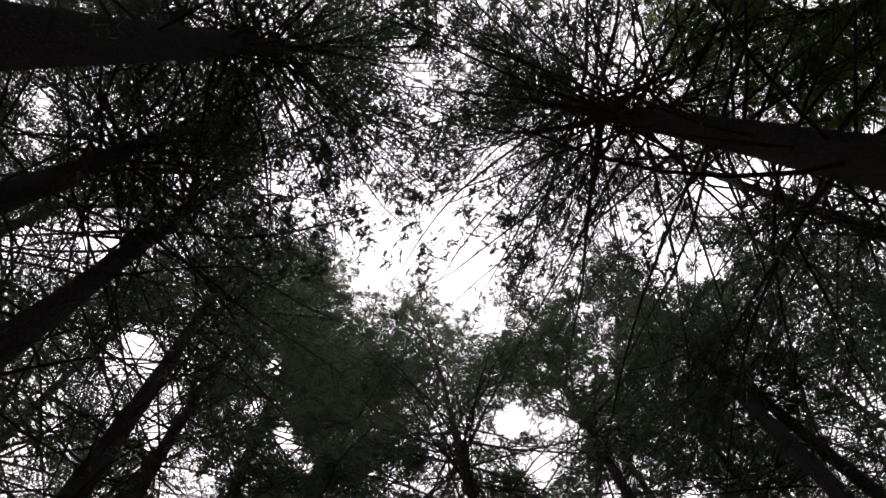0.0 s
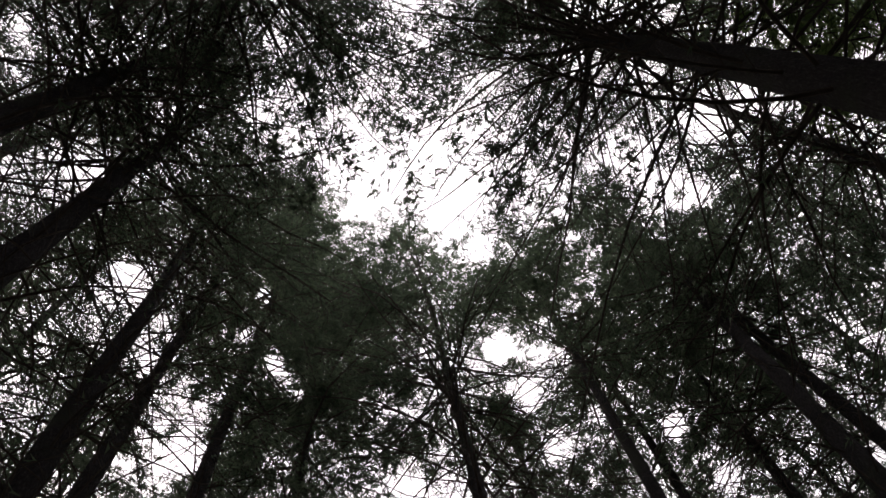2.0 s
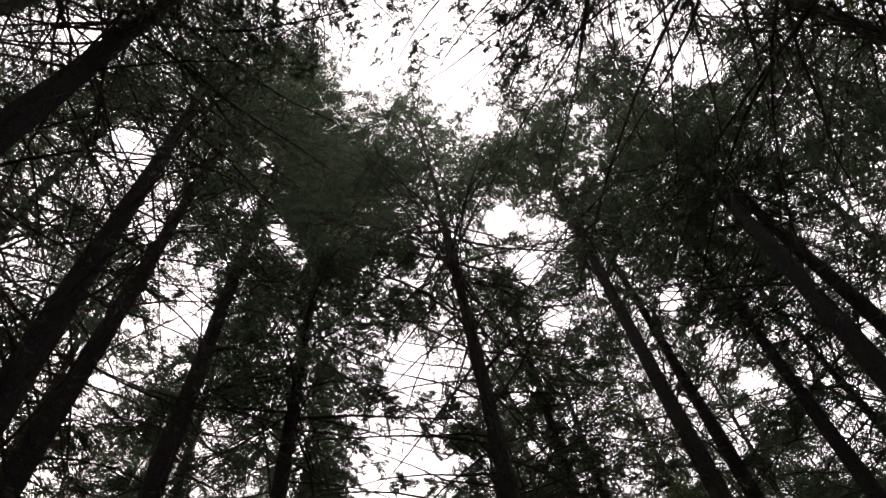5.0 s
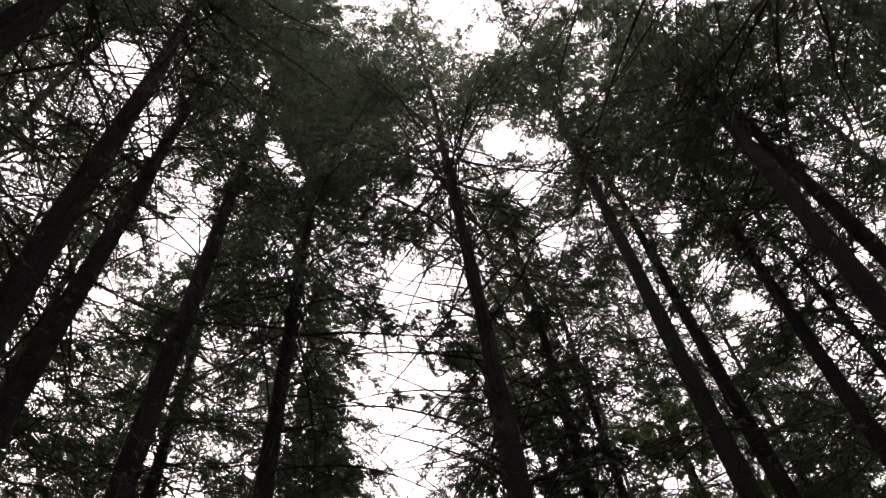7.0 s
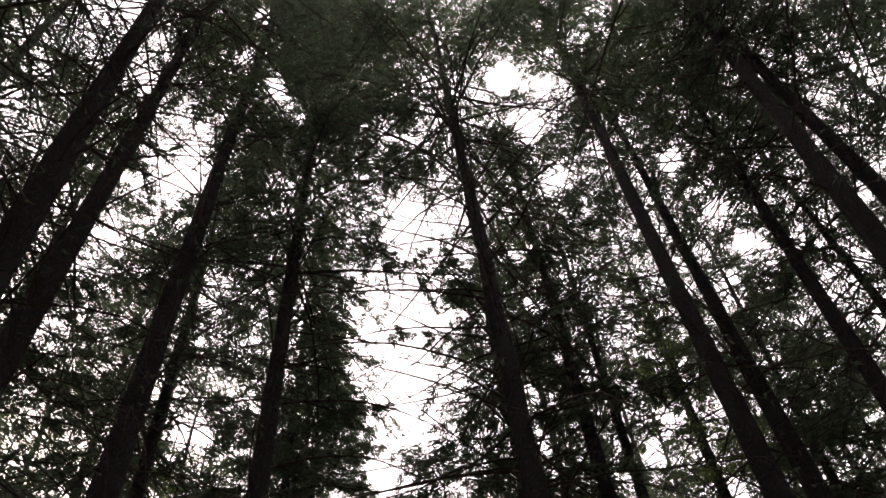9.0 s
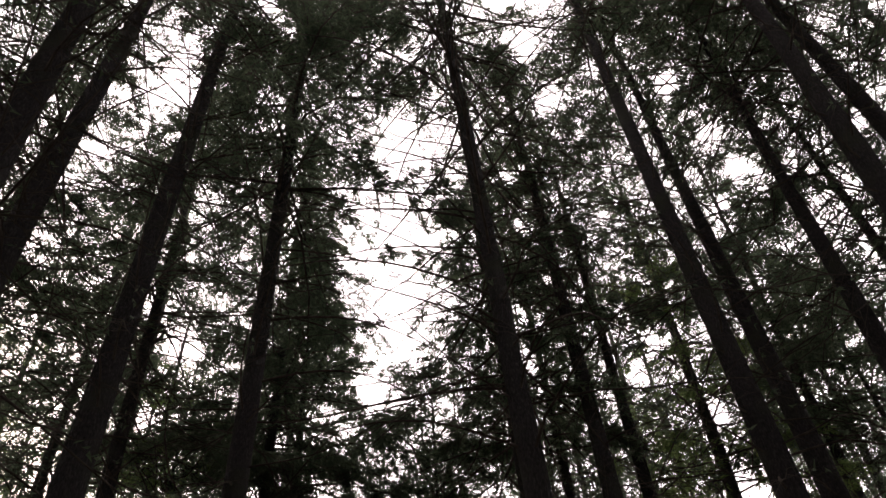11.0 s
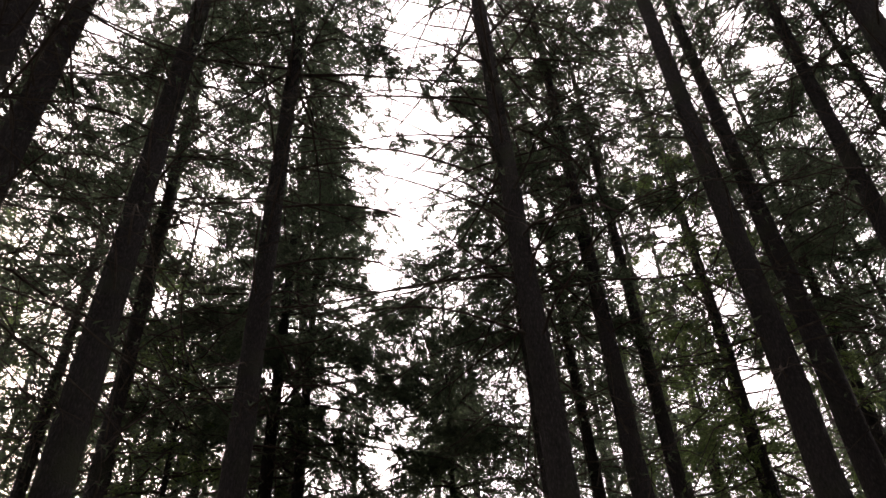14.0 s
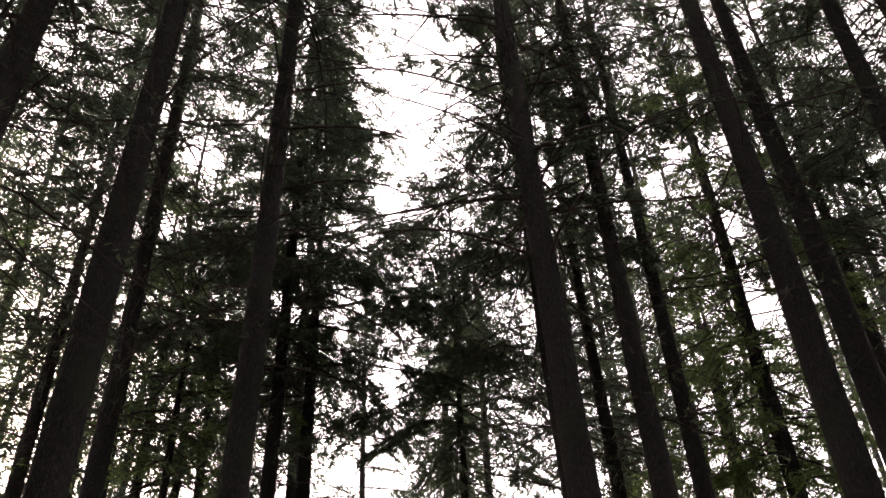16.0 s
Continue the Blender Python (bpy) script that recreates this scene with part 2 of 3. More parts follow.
def fronds(rng, p, d, size, count, leaf, rim):
    """Sprigs set herringbone along shoots, in the shoot's own hanging plane: verts and triangles."""
    who = np.repeat(np.arange(len(p)), count)
    k = len(who)
    u = rng.random(k) ** 0.85
    at = p[who] + d[who] * (size[who] * u)[:, None] + np.array([0, 0, -1.0]) * (0.22 * size[who] * u ** 2)[:, None]
    keep = shut(at, rng, 0.9, rim[who])
    at, who, u = at[keep], who[keep], u[keep]
    k = len(who)
    plane = unit(np.array([0, 0, 1.0]) + rng.normal(0, 0.3, (len(p), 3)))[who]
    side = unit(np.cross(d[who], plane)) * np.where(rng.random(k) < 0.5, 1, -1)[:, None]
    out = unit(d[who] * 0.8 + side * rng.uniform(0.3, 1.3, (k, 1)) + rng.normal(0, 0.45, (k, 3)) + np.array([0, 0, -0.3]))
    w = unit(np.cross(out, plane + rng.normal(0, 0.55, (k, 3))))
    long = (leaf * 2.4 * (1.15 - 0.55 * u) * rng.uniform(0.4, 1.3, k))[:, None]
    wide = (leaf * 0.28 * rng.uniform(0.7, 1.35, k))[:, None]
    verts = np.stack([at - w * wide * 0.5 + out * long * rng.uniform(0.0, 0.45, (k, 1)), at + w * wide * 0.5 + out * long * 0.15, at + out * long], 1)
    return verts.reshape(-1, 3), np.arange(3 * k).reshape(-1, 3)


def crown(rng, root, lean, top, base, radius, fullness, leaf, thing, mat, label):
    """Living boughs in whorls, with side shoots and needle sprigs."""
    fine = leaf < 0.1
    zs = np.arange(base, top - 0.2, 0.5 if fine else 0.65)
    whorl = 5 if fine else 4
    heights = np.repeat(zs, whorl) + rng.normal(0, 0.11, whorl * len(zs))
    f = np.clip((heights - base) / (top - base), 0, 1)
    reach = radius * np.minimum((1 - f) ** 0.65 * 1.02, 0.72 + 0.9 * f) + 0.28
    rise = -0.08 + 0.6 * f + rng.normal(0, 0.1, len(f))
    droop = 0.4 - 0.24 * f + rng.normal(0, 0.08, len(f))
    lines, length = boughs(rng, root, lean, heights, reach, rise, droop)
    r = (0.006 + 0.009 * length)[:, None] * np.linspace(1, 0.2, 7)[None]
    clear = shut(lines[:, -1], rng) & shut(lines[:, 4], rng)
    lines, length, r = lines[clear], length[clear], r[clear]
    bv, bq = tubes(lines, r, 3) if leaf < 0.06 else tubes(lines[:, ::2] if fine else lines[:, ::3], r[:, ::2] if fine else r[:, ::3], 3)
    p, d, size, who = side_twigs(rng, lines, length, 0.062 * leaf / 0.06, 0.29, 0.75, 0.25, 0.1, 0.6)
    near = np.linalg.norm(p - lines[who, 0], axis=1) / length[who]
    size = np.maximum(size, 0.1)
    rim = 0.6 + 0.55 * rng.random(len(lines))[who] + 0.1 * rng.random(len(p))
    tip = shut(p + d * size[:, None], rng, 1.0, rim) & shut(p, rng, 1.0, rim)
    p, d, size, bough, rim, near = p[tip], d[tip], size[tip], who[tip], rim[tip], near[tip]
    longer = size > 0.4
    sv, sq = sprays(rng, p[longer], d[longer], size[longer], 0.008 + 0.006 * size[longer])
    lush = np.clip(rng.lognormal(-0.1, 0.6, len(lines)), 0.25, 2.4)[bough]
    count = np.where(near < 0.35, 0.6, 1.0) * size / (leaf * 0.27) * fullness * lush
    v, q = fronds(rng, p, d, size, np.maximum(count.astype(int), 2), leaf, rim)
    c = tagged(part("crown", mesh_from("crown", v, q, mat, tri=True), thing, label), kind="stuff")
    bq = np.concatenate([bq[:, [0, 1, 2]], bq[:, [0, 2, 3]], sq + len(bv)])
    bv = np.concatenate([bv, sv])
    tagged(part("bough_wood", mesh_from("bough_wood", bv, bq, TWIG, True, True), c, "thin dark living boughs"), kind="stuff")


def bare_branches(rng, root, lean, low, high, number, reach, thing, single, tufts, cross=0.75):
    """Dead branches with twigs below the crown."""
    heights = np.sort(rng.uniform(low, high, number))
    span = reach * (0.75 + 0.35 * (heights - low) / max(high - low, 1))
    lines, length = boughs(rng, root, lean, heights, span, rng.normal(0.12, 0.22, number), rng.normal(0.22, 0.2, number))
    clear = (shut(lines[:, -1], rng, 1.1) & shut(lines[:, 4], rng)) | (rng.random(number) < cross)
    lines, length = lines[clear], length[clear]
    number = len(lines)
    r = (0.005 + 0.0055 * length)[:, None] * np.linspace(1, 0.2, 7)[None]
    p, d, size, who = side_twigs(rng, lines, length, 0.17, 0.36, 0.8, 0.1, 0.12, 0.6)
    ok = shut(p + d * size[:, None], rng, 0.7) | (rng.random(len(p)) < cross - 0.2)
    p, d, size, who = p[ok], d[ok], size[ok], who[ok]
    line, tr = strokes(rng, p, d, size, 0.0028 + 0.0035 * size, 0.1)
    p2, d2, s2, w2 = side_twigs(rng, line, size, 0.16, 0.45, 0.7, 0.1, 0.2, 0.5)
    ok = shut(p2 + d2 * s2[:, None], rng, 1.0)
    p2, d2, s2, w2 = p2[ok], d2[ok], s2[ok], w2[ok]
    if not single:
        v, q = joined([tubes(lines, r, 3), leaf_cards(rng, p, d, size, 0.007 + 0.006 * size), leaf_cards(rng, p2, d2, s2, 0.006 + 0.004 * s2)])
        tagged(part("deadwood", mesh_from("deadwood", v, q, TWIG, True), thing, "tangle of thin dead branches"), kind="stuff")
    else:
        for i in range(number):
            a, b = who == i, who[w2] == i
            pieces = [tubes(lines[i:i + 1], r[i:i + 1], 4)]
            if a.any():
                pieces.append(tubes(line[a], tr[a], 3))
            if b.any():
                pieces.append(leaf_cards(rng, p2[b], d2[b], s2[b], 0.0055 + 0.004 * s2[b]))
            part("branch", mesh_from("branch", *joined(pieces), TWIG, True), thing)
    if tufts > 0:
        pick = rng.random(len(p2)) < tufts
        a, b, s = p2[pick], d2[pick], s2[pick]
        per = 5
        w = np.repeat(np.arange(len(a)), per)
        at = a[w] + b[w] * (s[w] * rng.random(len(w)))[:, None]
        out = unit(b[w] * 0.6 + rng.normal(0, 0.5, at.shape))
        k = shut(at, rng)
        at, out = at[k], out[k]
        if len(at):
            v, q = sprays(rng, at, out, rng.uniform(0.05, 0.11, len(at)), rng.uniform(0.015, 0.035, len(at)))
            tagged(part("tuft", mesh_from("tuft", v, q, NEEDLES, tri=True), thing, "sparse green needle tufts"), kind="stuff")


def conifer(x, y, lean=(0.0, 0.0), dbh=0.36, top=24.0, base=12.0, radius=2.2, bare=45, reach=2.2, low=3.5, fullness=1.0, leaf=0.064,
            single=True, tufts=0.15, cross=0.75, seed=1, label="tall spruce with bare lower trunk and dark crown", mat=None, group="forest trees"):
    """A plantation spruce: straight tapered trunk, dead branches below, living crown above."""
    rng = np.random.default_rng(seed)
    tree = tagged(new("spruce_tree"), label, "tree", group)
    tree.location = (x, y, 0)
    root, zero = np.zeros(2), np.array(lean)
    m, sides = (30, 14) if single else (14, 8)
    z = top * np.linspace(0, 1, m) ** 1.25
    rad = 0.5 * dbh * (1.06 - 1.0 * (z / top) ** 1.05) + 0.18 * dbh * np.exp(-z / 0.35) + 0.004
    line = np.stack([lean[0] * z + np.cumsum(rng.normal(0, 0.006, m)), lean[1] * z + np.cumsum(rng.normal(0, 0.006, m)), z - 0.06 * (z < 0.01)], -1)
    v, q = tubes(line[None], rad[None], sides)
    lump = rng.normal(0, 0.022, (m, sides)) + 0.03 * np.sin(np.arange(sides) * 2.1 + rng.uniform(0, 6))[None] * np.exp(-z / 1.5)[:, None]
    axis = np.repeat(line, sides, axis=0)
    v = axis + (v - axis) * (1 + lump.reshape(-1, 1))
    part("trunk", mesh_from("trunk", v, q, BARK, True), tree, "straight dark scaly bark")
    # the gap cones are known in the place's own axes
    global OPEN_SHIFT
    OPEN_SHIFT = np.array([x, y, 0.0])
    if bare:
        bare_branches(rng, root, zero, low, base + 1.0, bare, reach, tree, single, tufts, cross)
    crown(rng, root, zero, top, base, radius, fullness, leaf, tree, mat or NEEDLES, "drooping dark green needle crown")
    return tree


def limb(rng, start, height, azimuth, length, drop, tree, green=True):
    """One strong bough: curved wood and side shoots, with fine needle sprays where it lives."""
    m = 9
    s = np.linspace(0, 1, m)
    a = radians(azimuth) + rng.normal(0, 0.12) * np.sin(s * np.pi) + np.cumsum(rng.normal(0, 0.012, m)) * s
    arch = 0.16 * length * np.sin(s * np.pi) * rng.uniform(0.2, 1.0)
    line = np.stack([start[0] + np.sin(a) * length * s, start[1] + np.cos(a) * length * s, height + drop * s ** 1.5 + arch], -1)[None]
    size = np.array([length])
    p, d, l1, who = side_twigs(rng, line, size, 0.055 if green else 0.16, 0.30 if green else 0.2, 0.7, 0.35, 0.2, 0.55)
    shoot, r1 = strokes(rng, p, d, l1, 0.003 + 0.003 * l1, 0.25)
    p2, d2, l2, w2 = side_twigs(rng, shoot, l1, 0.07, 0.42, 0.8, 0.2, 0.15, 0.5)
    b = part("bough" if green else "branch", mesh_from("bough", *joined([tubes(line, ((0.006 + 0.0065 * length) if green else (0.006 + 0.005 * length)) * np.linspace(1, 0.25, m)[None], 6), tubes(shoot, r1, 3),
                                                  leaf_cards(rng, p2, d2, l2, 0.006 + 0.004 * l2)]), TWIG, True), tree)
    if not green:
        return
    far = np.linalg.norm(p2[:, :2] - np.array(start), axis=1) / length
    n = (np.clip(far * 1.6 - 0.25, 0.06, 1.0) * rng.lognormal(0, 0.5, len(p2)) * 14).astype(int)
    w = np.repeat(np.arange(len(p2)), n)
    at = p2[w] + d2[w] * (l2[w] * rng.random(len(w)))[:, None]
    out = unit(d2[w] * 0.7 + rng.normal(0, 0.5, at.shape))
    v, q = sprays(rng, at, out, rng.uniform(0.04, 0.1, len(at)), rng.uniform(0.014, 0.028, len(at)))
    tagged(part("needles", mesh_from("needles", v, q, NEEDLES, tri=True), b, "fine dark green needle sprays"), kind="stuff")


def limbs(tree, lean, seed, rows, green=True):
    rng = np.random.default_rng(seed)
    for height, azimuth, length, drop in rows:
        limb(rng, (lean[0] * height, lean[1] * height), height, azimuth, length, drop, tree, green)


# ---- ground ----
def ground():
    n = 90
    g = np.sinh(np.linspace(-1, 1, n) * 5.2)
    g = g / g.max() * 900
    gx, gy = np.meshgrid(g, g, indexing="ij")
    near = np.exp(-(gx ** 2 + gy ** 2) / 60 ** 2)
    rng = np.random.default_rng(5)
    gz = (0.05 * np.sin(gx * 0.9 + 1) * np.cos(gy * 0.7) - 0.05 + rng.normal(0, 0.012, gx.shape)) * near
    idx = np.arange(n * n).reshape(n, n)
    q = np.stack([idx[:-1, :-1], idx[1:, :-1], idx[1:, 1:], idx[:-1, 1:]], -1).reshape(-1, 4)
    ob = new("ground", mesh_from("ground", np.stack([gx, gy, gz], -1).reshape(-1, 3), q, LITTER, True))
    tagged(ob, "brown forest floor of needle litter and moss", "ground", "", "structure")


ground()

# the trees next to the eye, with bare lower branches
leaning_tree = conifer(-2.37, -0.24, (0.054, -0.011), 0.44, 24.0, 13.5, 3.2, 45, 2.6, low=8.0, leaf=0.05, fullness=0.6, seed=11, label="thick leaning spruce with bare trunk and spreading upper boughs")
conifer(-3.10, 0.97, (-0.004, -0.019), 0.34, 21.5, 11.0, 2.7, 35, 2.4, low=6.0, fullness=0.45, leaf=0.05, seed=12)
conifer(-3.03, 1.89, (-0.003, -0.006), 0.36, 22.5, 12.0, 3.1, 35, 2.4, low=6.0, leaf=0.05, fullness=0.35, seed=13)
branchy_tree = conifer(2.88, 0.69, (-0.002, 0.006), 0.4, 22.5, 12.5, 3.3, 90, 3.0, low=6.5, fullness=0.6, leaf=0.05, seed=14, label="thick spruce with a dense net of dead branches below its crown")
conifer(-3.27, 3.96, (-0.012, -0.010), 0.38, 23.5, 14.5, 2.6, 75, 2.4, low=5.0, fullness=0.8, seed=15)
conifer(-3.94, 4.98, (0.017, 0.013), 0.34, 24.5, 16.0, 2.3, 75, 2.3, low=5.0, fullness=0.55, seed=16)
conifer(-3.29, 6.49, (0.018, 0.009), 0.345, 30.5, 19.0, 3.0, 95, 2.4, leaf=0.058, fullness=1.3, low=6.0, seed=17, label="tall spruce with long bare trunk and high thin crown")
gap_tree = conifer(-2.18, 8.06, (0.006, 0.002), 0.32, 27.5, 12.8, 3.4, 50, 2.3, cross=0.9, tufts=0.03, fullness=1.95, leaf=0.066, low=6.0, seed=18, label="tall spruce with a very dense dark crown")
middle_tree = conifer(1.23, 7.00, (-0.028, 0.004), 0.295, 27.4, 15.2, 2.9, 80, 3.0, cross=1.0, tufts=0.02, leaf=0.062, fullness=1.5, low=6.0, seed=19, label="straight spruce with long thin dead branches over the gap")
conifer(3.57, 7.21, (-0.008, 0.004), 0.34, 26.0, 17.0, 2.7, 60, 2.3, fullness=1.4, low=6.0, seed=20)
conifer(4.94, 5.59, (0.013, -0.012), 0.38, 23.5, 14.5, 2.4, 38, 2.3, fullness=1.6, low=6.0, seed=21, label="spruce with a nearly black dense crown high up")
conifer(5.78, 5.51, (-0.007, 0.007), 0.34, 22.5, 14.0, 2.2, 34, 2.2, fullness=1.05, low=6.0, seed=22)
limbs(leaning_tree, (0.054, -0.011), 111, [
    (14.6, 42, 3.1, -0.3), (14.2, 30, 3.16, -0.5), (13.6, 19, 2.58, -0.5), (13.2, 13, 3.0, -0.6), (15.4, 51, 3.22, 0.0), (15.0, 81, 2.55, 0.0), (15.8, 92, 2.06, 0.2), (12.6, 3, 2.85, -0.6), (16.0, 58, 2.39, 0.1), (12.8, 17, 2.01, -0.4), (11.6, 2, 2.28, -0.5)])
limbs(branchy_tree, (-0.002, 0.006), 114, [
    (15.2, -51, 3.7, -0.3), (15.8, -46, 2.54, 0.2), (14.2, -38, 2.34, -0.5), (16.0, -91, 1.76, 0.3), (13.4, 0, 1.88, -0.6), (12.6, 10, 1.97, -0.7), (13.8, -23, 2.36, -0.5), (15.0, -145, 1.54, 0.1), (13.9, 172, 1.32, -0.2), (12.2, -1, 0.99, -0.4), (16.6, -71, 2.12, 0.4), (14.6, -11, 1.63, -0.3), (14.8, -21, 2.9, -0.4)])
limbs(middle_tree, (-0.028, 0.004), 119, [
    (6.6, -118, 2.3, -0.5), (7.4, -96, 2.6, -0.6), (8.1, -128, 2.2, -0.2), (8.8, -112, 2.9, -0.4), (9.3, -74, 2.0, -0.3), (9.9, -136, 2.1, -0.3),
    (10.3, -104, 3.0, -0.6), (11.2, -122, 2.6, -0.1), (11.8, -88, 2.2, -0.4), (12.6, -115, 2.7, -0.3), (13.3, -99, 2.3, -0.5), (11.4, 87, 2.4, -0.2), (13.5, 71, 2.1, 0.2)], False)
limbs(gap_tree, (0.006, 0.002), 118, [
    (12.7, 82, 2.8, -0.9), (11.2, 78, 2.3, -0.4), (9.7, 79, 2.8, -0.5), (13.6, 68, 2.2, -0.6), (10.4, 96, 2.0, -0.3), (8.6, 88, 2.4, -0.6)], False)
# the ranks behind
conifer(-4.62, 10.42, (0.002, 0.001), 0.33, 22.5, 11.5, 2.2, 75, 2.2, leaf=0.07, fullness=1.9, seed=31)
conifer(-2.92, 12.71, (0.009, 0.002), 0.30, 22.0, 9.5, 2.5, 45, 2.0, leaf=0.07, fullness=2.3, seed=32)
conifer(-2.49, 13.33, (0.008, 0.001), 0.34, 16.5, 8.5, 3.3, 20, 2.0, leaf=0.07, fullness=2.8, seed=33)
conifer(2.68, 12.75, (-0.023, 0.004), 0.28, 21.0, 12.0, 1.8, 50, 2.0, fullness=1.8, leaf=0.07, seed=34)
conifer(2.54, 9.73, (-0.013, 0.003), 0.33, 22.5, 16.5, 2.0, 52, 2.1, leaf=0.07, fullness=1.9, low=6.0, seed=35)
conifer(3.38, 10.96, (-0.011, 0.003), 0.29, 21.5, 14.0, 2.0, 52, 2.1, leaf=0.07, fullness=2.0, low=6.0, seed=36)
conifer(4.76, 8.52, (-0.013, 0.007), 0.38, 23.0, 16.0, 2.2, 52, 2.2, fullness=1.6, leaf=0.07, low=6.0, seed=37)
conifer(6.71, 11.91, (0.009, -0.005), 0.28, 21.0, 10.5, 2.4, 45, 2.0, leaf=0.07, fullness=2.5, seed=38)
conifer(5.24, 12.70, (-0.002, 0.001), 0.32, 22.0, 11.0, 2.0, 45, 2.0, fullness=1.5, leaf=0.07, seed=39)
conifer(5.31, 7.52, (0.015, -0.011), 0.32, 22.5, 13.5, 2.2, 50, 2.1, leaf=0.07, fullness=1.8, low=6.0, seed=40)
conifer(7.24, 8.40, (-0.012, 0.010), 0.26, 21.0, 10.0, 2.0, 45, 2.0, leaf=0.07, fullness=2.2, seed=41)
conifer(-6.96, 12.80, (0.008, 0.004), 0.32, 22.0, 10.0, 2.3, 55, 2.0, leaf=0.07, fullness=1.9, seed=42)
conifer(-6.45, 16.40, (0.012, 0.005), 0.30, 21.0, 9.0, 2.4, 30, 1.8, leaf=0.07, fullness=0.6, seed=43)
conifer(-4.97, 16.43, (-0.019, -0.006), 0.30, 16.5, 8.5, 2.3, 30, 1.8, leaf=0.07, fullness=0.5, seed=44)
conifer(-0.14, 20.07, (0.006, 0.000), 0.28, 18.0, 10.0, 2.2, 30, 1.8, leaf=0.07, fullness=0.55, seed=45)
conifer(0.79, 19.39, (0.006, -0.000), 0.30, 18.0, 10.0, 2.2, 30, 1.8, leaf=0.07, fullness=0.55, seed=46)
conifer(5.87, 17.12, (0.006, -0.002), 0.30, 20.0, 9.0, 2.2, 30, 1.8, fullness=0.5, leaf=0.07, seed=47)
conifer(8.10, 20.60, (0.0, 0.0), 0.28, 20.0, 8.0, 2.3, 30, 1.8, fullness=0.5, leaf=0.07, seed=48)
# younger, greener spruces between the ranks
YOUNG = "younger dense spruce, green down to low boughs"
conifer(1.62, 10.6, (-0.022, 0.004), 0.26, 17.0, 9.5, 2.6, 36, 2.2, leaf=0.07, cross=1.0, tufts=0.0, fullness=2.6, seed=50)
conifer(0.20, 14.0, (0.0, 0.0), 0.20, 14.2, 8.0, 3.0, 12, 1.6, 2.0, leaf=0.07, fullness=2.8, seed=51, label=YOUNG)
conifer(2.35, 13.9, (0.0, 0.0), 0.20, 13.0, 7.5, 2.4, 12, 1.6, 2.0, leaf=0.07, fullness=1.7, seed=56, label=YOUNG)
conifer(5.00, 12.0, (0.0, 0.0), 0.22, 15.8, 6.0, 2.0, 12, 1.6, 2.0, leaf=0.07, fullness=2.2, seed=52, label=YOUNG, mat=LIT_GREEN)
conifer(5.00, 14.2, (0.0, 0.0), 0.20, 13.0, 6.0, 2.1, 12, 1.6, 2.0, leaf=0.07, fullness=1.3, seed=53, label=YOUNG, mat=LIT_GREEN)
conifer(-4.65, 13.2, (0.0, 0.0), 0.20, 14.0, 7.5, 2.2, 12, 1.6, 2.0, leaf=0.07, fullness=1.1, seed=54, label=YOUNG, mat=LIT_GREEN)
conifer(8.00, 12.0, (0.0, 0.0), 0.22, 16.0, 9.0, 2.2, 12, 1.6, 2.0, leaf=0.07, fullness=2.2, seed=57, label=YOUNG)
conifer(-9.0, 13.5, (0.0, 0.0), 0.24, 16.0, 6.5, 2.3, 12, 1.6, 2.0, leaf=0.07, fullness=0.9, seed=55, label=YOUNG, mat=LIT_GREEN)
# behind the eye and beside it; crowns at y < -3 widened to block skylight
conifer(5.5, -0.3, (0.0, 0.0), 0.34, 20.0, 8.0, 2.4, 30, 2.2, leaf=0.07, fullness=1.8, seed=61, mat=LIT_GREEN)
conifer(3.4, -3.2, (0.0, 0.0), 0.36, 23.0, 13.0, 3.2, 40, 2.2, leaf=0.16, fullness=1.6, seed=62)
conifer(0.4, -3.6, (0.0, 0.0), 0.36, 23.5, 13.0, 3.2, 40, 2.2, leaf=0.16, fullness=1.6, seed=63)
conifer(-2.9, -3.1, (0.0, 0.0), 0.36, 23.0, 13.0, 3.2, 40, 2.2, leaf=0.16, fullness=1.6, seed=64)
conifer(-5.6, -0.9, (0.0, 0.0), 0.34, 22.5, 13.0, 2.4, 40, 2.2, fullness=0.9, leaf=0.07, seed=65)
conifer(-6.3, 2.1, (0.0, 0.0), 0.34, 25, 11.0, 3.0, 40, 2.2, fullness=0.45, leaf=0.07, seed=66)
conifer(-6.8, 5.6, (0.0, 0.0), 0.34, 26.5, 11.0, 3.0, 75, 2.2, leaf=0.07, fullness=1.0, seed=67)
conifer(-6.9, 8.8, (0.0, 0.0), 0.32, 22.0, 10.5, 2.4, 60, 2.2, leaf=0.07, fullness=1.8, seed=68)
# the next four stand out of view, added to shade the trunk faces
conifer(-1.4, -6.6, (0.0, 0.0), 0.36, 23.0, 9.0, 3.4, 16, 2.2, leaf=0.2, fullness=1.8, seed=71)
conifer(2.1, -6.3, (0.0, 0.0), 0.34, 22.5, 9.0, 3.4, 16, 2.2, leaf=0.2, fullness=1.8, seed=72)
conifer(5.8, -4.4, (0.0, 0.0), 0.36, 23.0, 9.0, 3.4, 16, 2.2, leaf=0.2, fullness=1.8, seed=73)
conifer(-5.6, -4.9, (0.0, 0.0), 0.35, 23.0, 9.0, 3.4, 16, 2.2, leaf=0.2, fullness=1.8, seed=74)
conifer(9.0, 7.4, (0.0, 0.0), 0.32, 23.5, 10.5, 2.7, 35, 2.2, leaf=0.08, fullness=0.8, seed=75)
conifer(5.9, 2.4, (0.0, 0.0), 0.34, 22.5, 11.5, 2.4, 40, 2.2, leaf=0.07, fullness=0.7, seed=69)
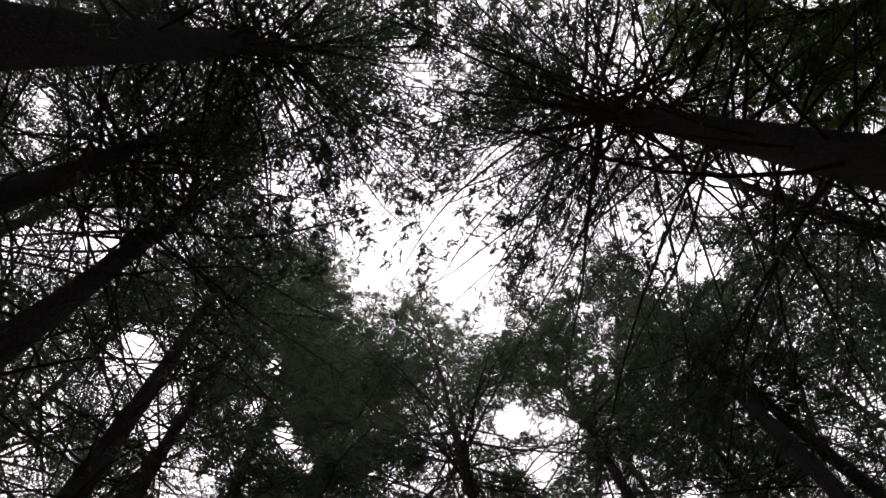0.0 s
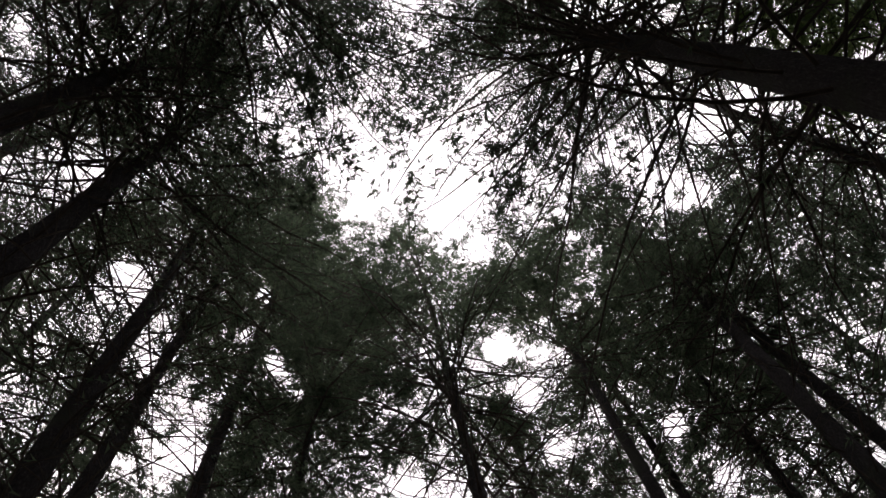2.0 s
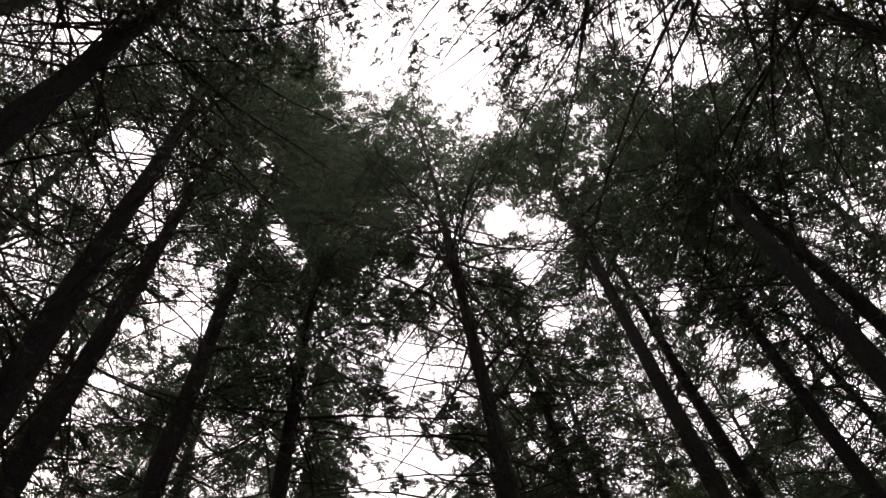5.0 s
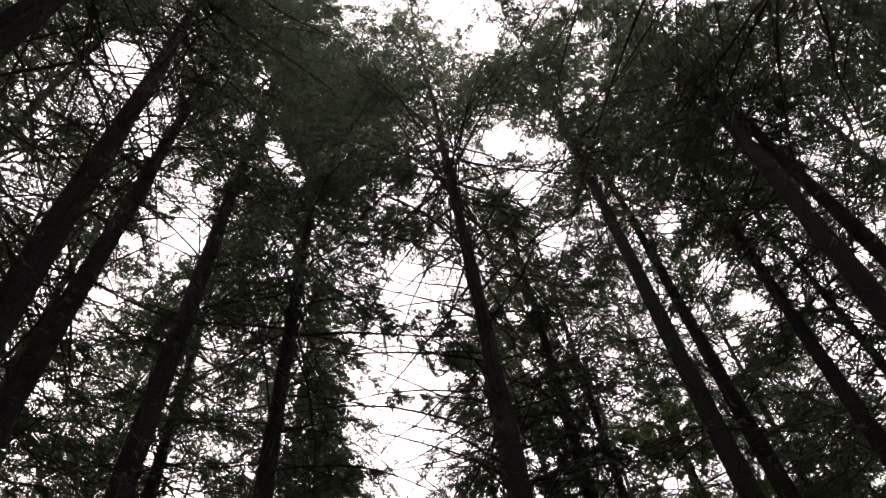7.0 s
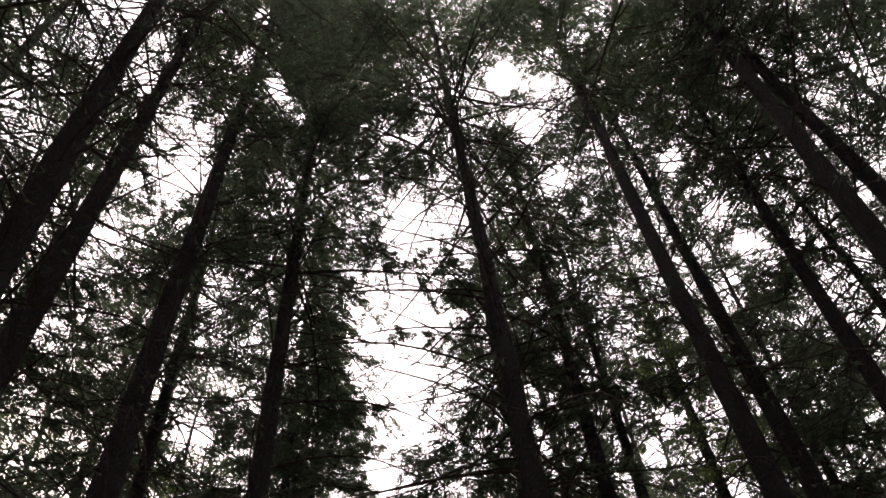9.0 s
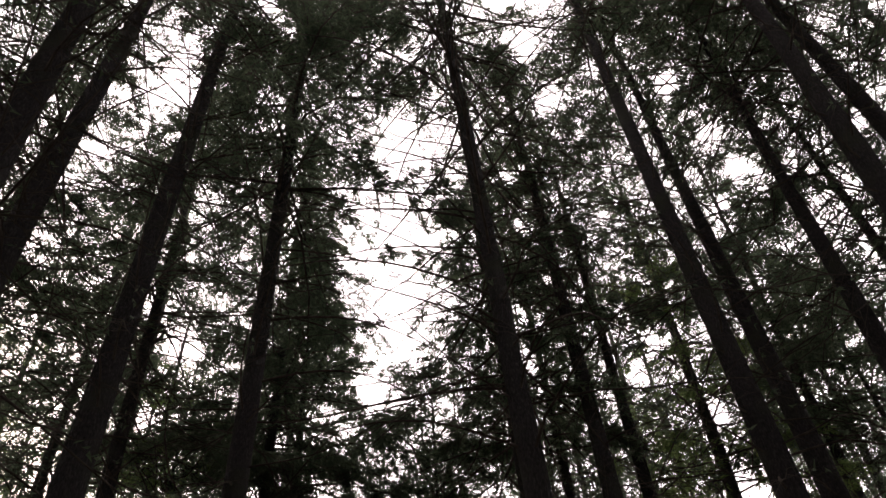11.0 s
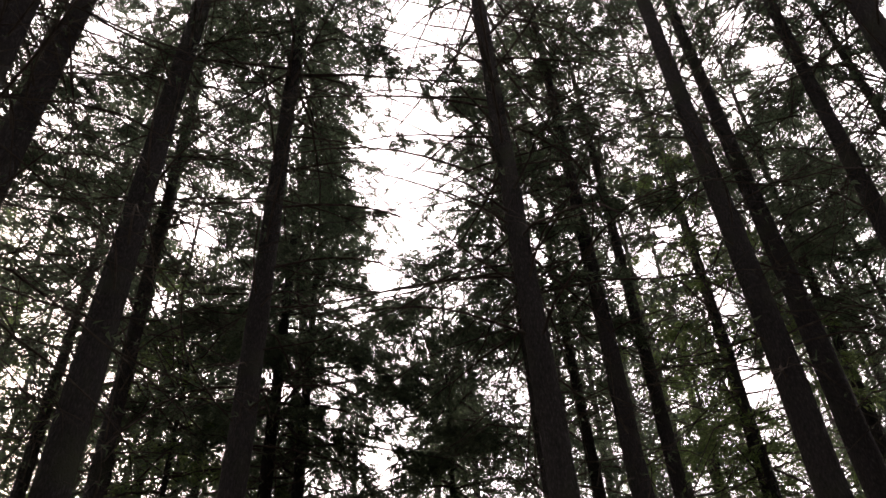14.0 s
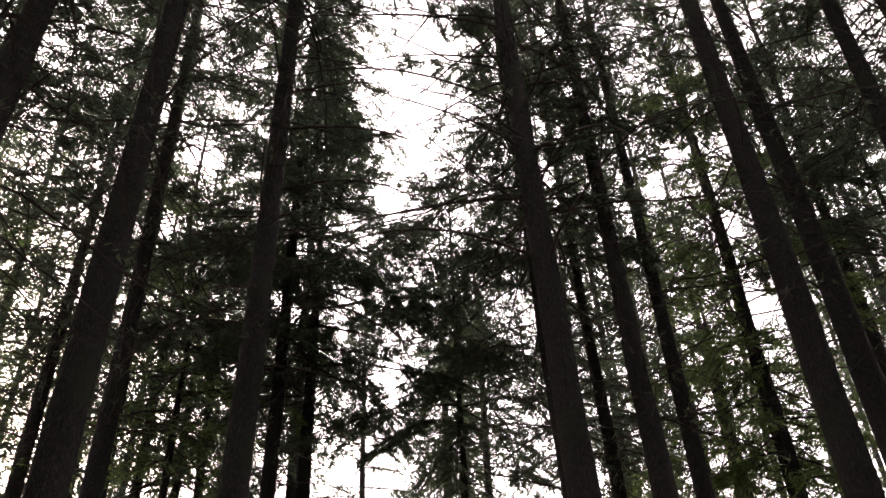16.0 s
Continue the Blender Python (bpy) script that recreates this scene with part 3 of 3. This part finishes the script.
conifer(8.4, 4.6, (0.0, 0.0), 0.34, 25, 11.0, 2.4, 40, 2.2, leaf=0.07, fullness=1.0, seed=70)


# ---- the wood beyond, in rough planting rows ----
def wood_beyond():
    rng = np.random.default_rng(77)
    k = 0
    for i in range(-13, 14):
        for j in range(-9, 17):
            x, y = i * 2.9 + rng.normal(0, 0.45), j * 2.9 + rng.normal(0, 0.45)
            d, a = math.hypot(x, y), math.degrees(math.atan2(x, y))
            front = abs(a) < 48
            if d > (27 if front else 19) or d < (15.5 if front else 8.5) or rng.random() < ((0.45 if x > 3 else 0.28) if front else 0.12):
                continue
            top = rng.uniform(20, 23.5)
            if -8 < a < 5:
                top = min(top, 1.6 + d * 0.72)
            k += 1
            lean, dbh = tuple(rng.normal(0, 0.008, 2)), rng.uniform(0.26, 0.36)
            if front:
                seen = abs(a) < 37
                conifer(x, y, lean, dbh, top, 1.5 + (0.32 if x > 2 else 0.26) * d + rng.uniform(0, 2.5), rng.uniform(2.0, 2.5), 18, 1.8, 3.0,
                        0.98 if seen else 0.6, 0.13 if seen else 0.2, False, 0.0, 0.75, 200 + k, "distant spruce in the dense wood", group="wood beyond")
            else:
                # added ring beside and behind the eye, dense so that it blocks low skylight
                conifer(x, y, lean, dbh, top, rng.uniform(2.5, 5.0), rng.uniform(2.1, 2.6), 8, 1.6, 1.5,
                        1.5, 0.34, False, 0.0, 0.75, 200 + k, "coarse spruce added beside and behind to block low skylight", group="wood beyond")


wood_beyond()


def unseen_wood_belt():
    """A far belt of conifers below the view, added to keep horizon light off the trunks."""
    rng = np.random.default_rng(91)
    pieces, woods = [], []
    for k in range(230):
        a, d = rng.uniform(0, 2 * np.pi), rng.uniform(38, 66)
        x, y, top = math.sin(a) * d, math.cos(a) * d, rng.uniform(15.0, 19.0) * d / 52
        z = np.linspace(0, top, 5)
        woods.append(tubes(np.stack([x + 0 * z, y + 0 * z, z], -1)[None], np.linspace(0.17, 0.02, 5)[None], 5))
        n = 260
        h = rng.uniform(1.5, top, n)
        r = 2.6 * (1 - h / (top + 1)) ** 0.6 * np.sqrt(rng.random(n))
        b = rng.uniform(0, 6.283, n)
        at = np.stack([x + np.sin(b) * r, y + np.cos(b) * r, h], -1)
        out = unit(np.stack([np.sin(b), np.cos(b), rng.normal(-0.3, 0.3, n)], -1))
        v, q = sprays(rng, at, out, rng.uniform(0.5, 1.1, n), rng.uniform(0.25, 0.5, n))
        pieces.append((v, q))
    wood = new("woodland", mesh_from("woodland", *joined(pieces), NEEDLES, tri=True))
    tagged(wood, "unseen conifer belt added to block light from the horizon", "woodland", "", "stuff")
    tagged(part("trunks", mesh_from("trunks", *joined(woods), BARK, True), wood, "grey-brown trunks of the unseen belt"), kind="stuff")


unseen_wood_belt()
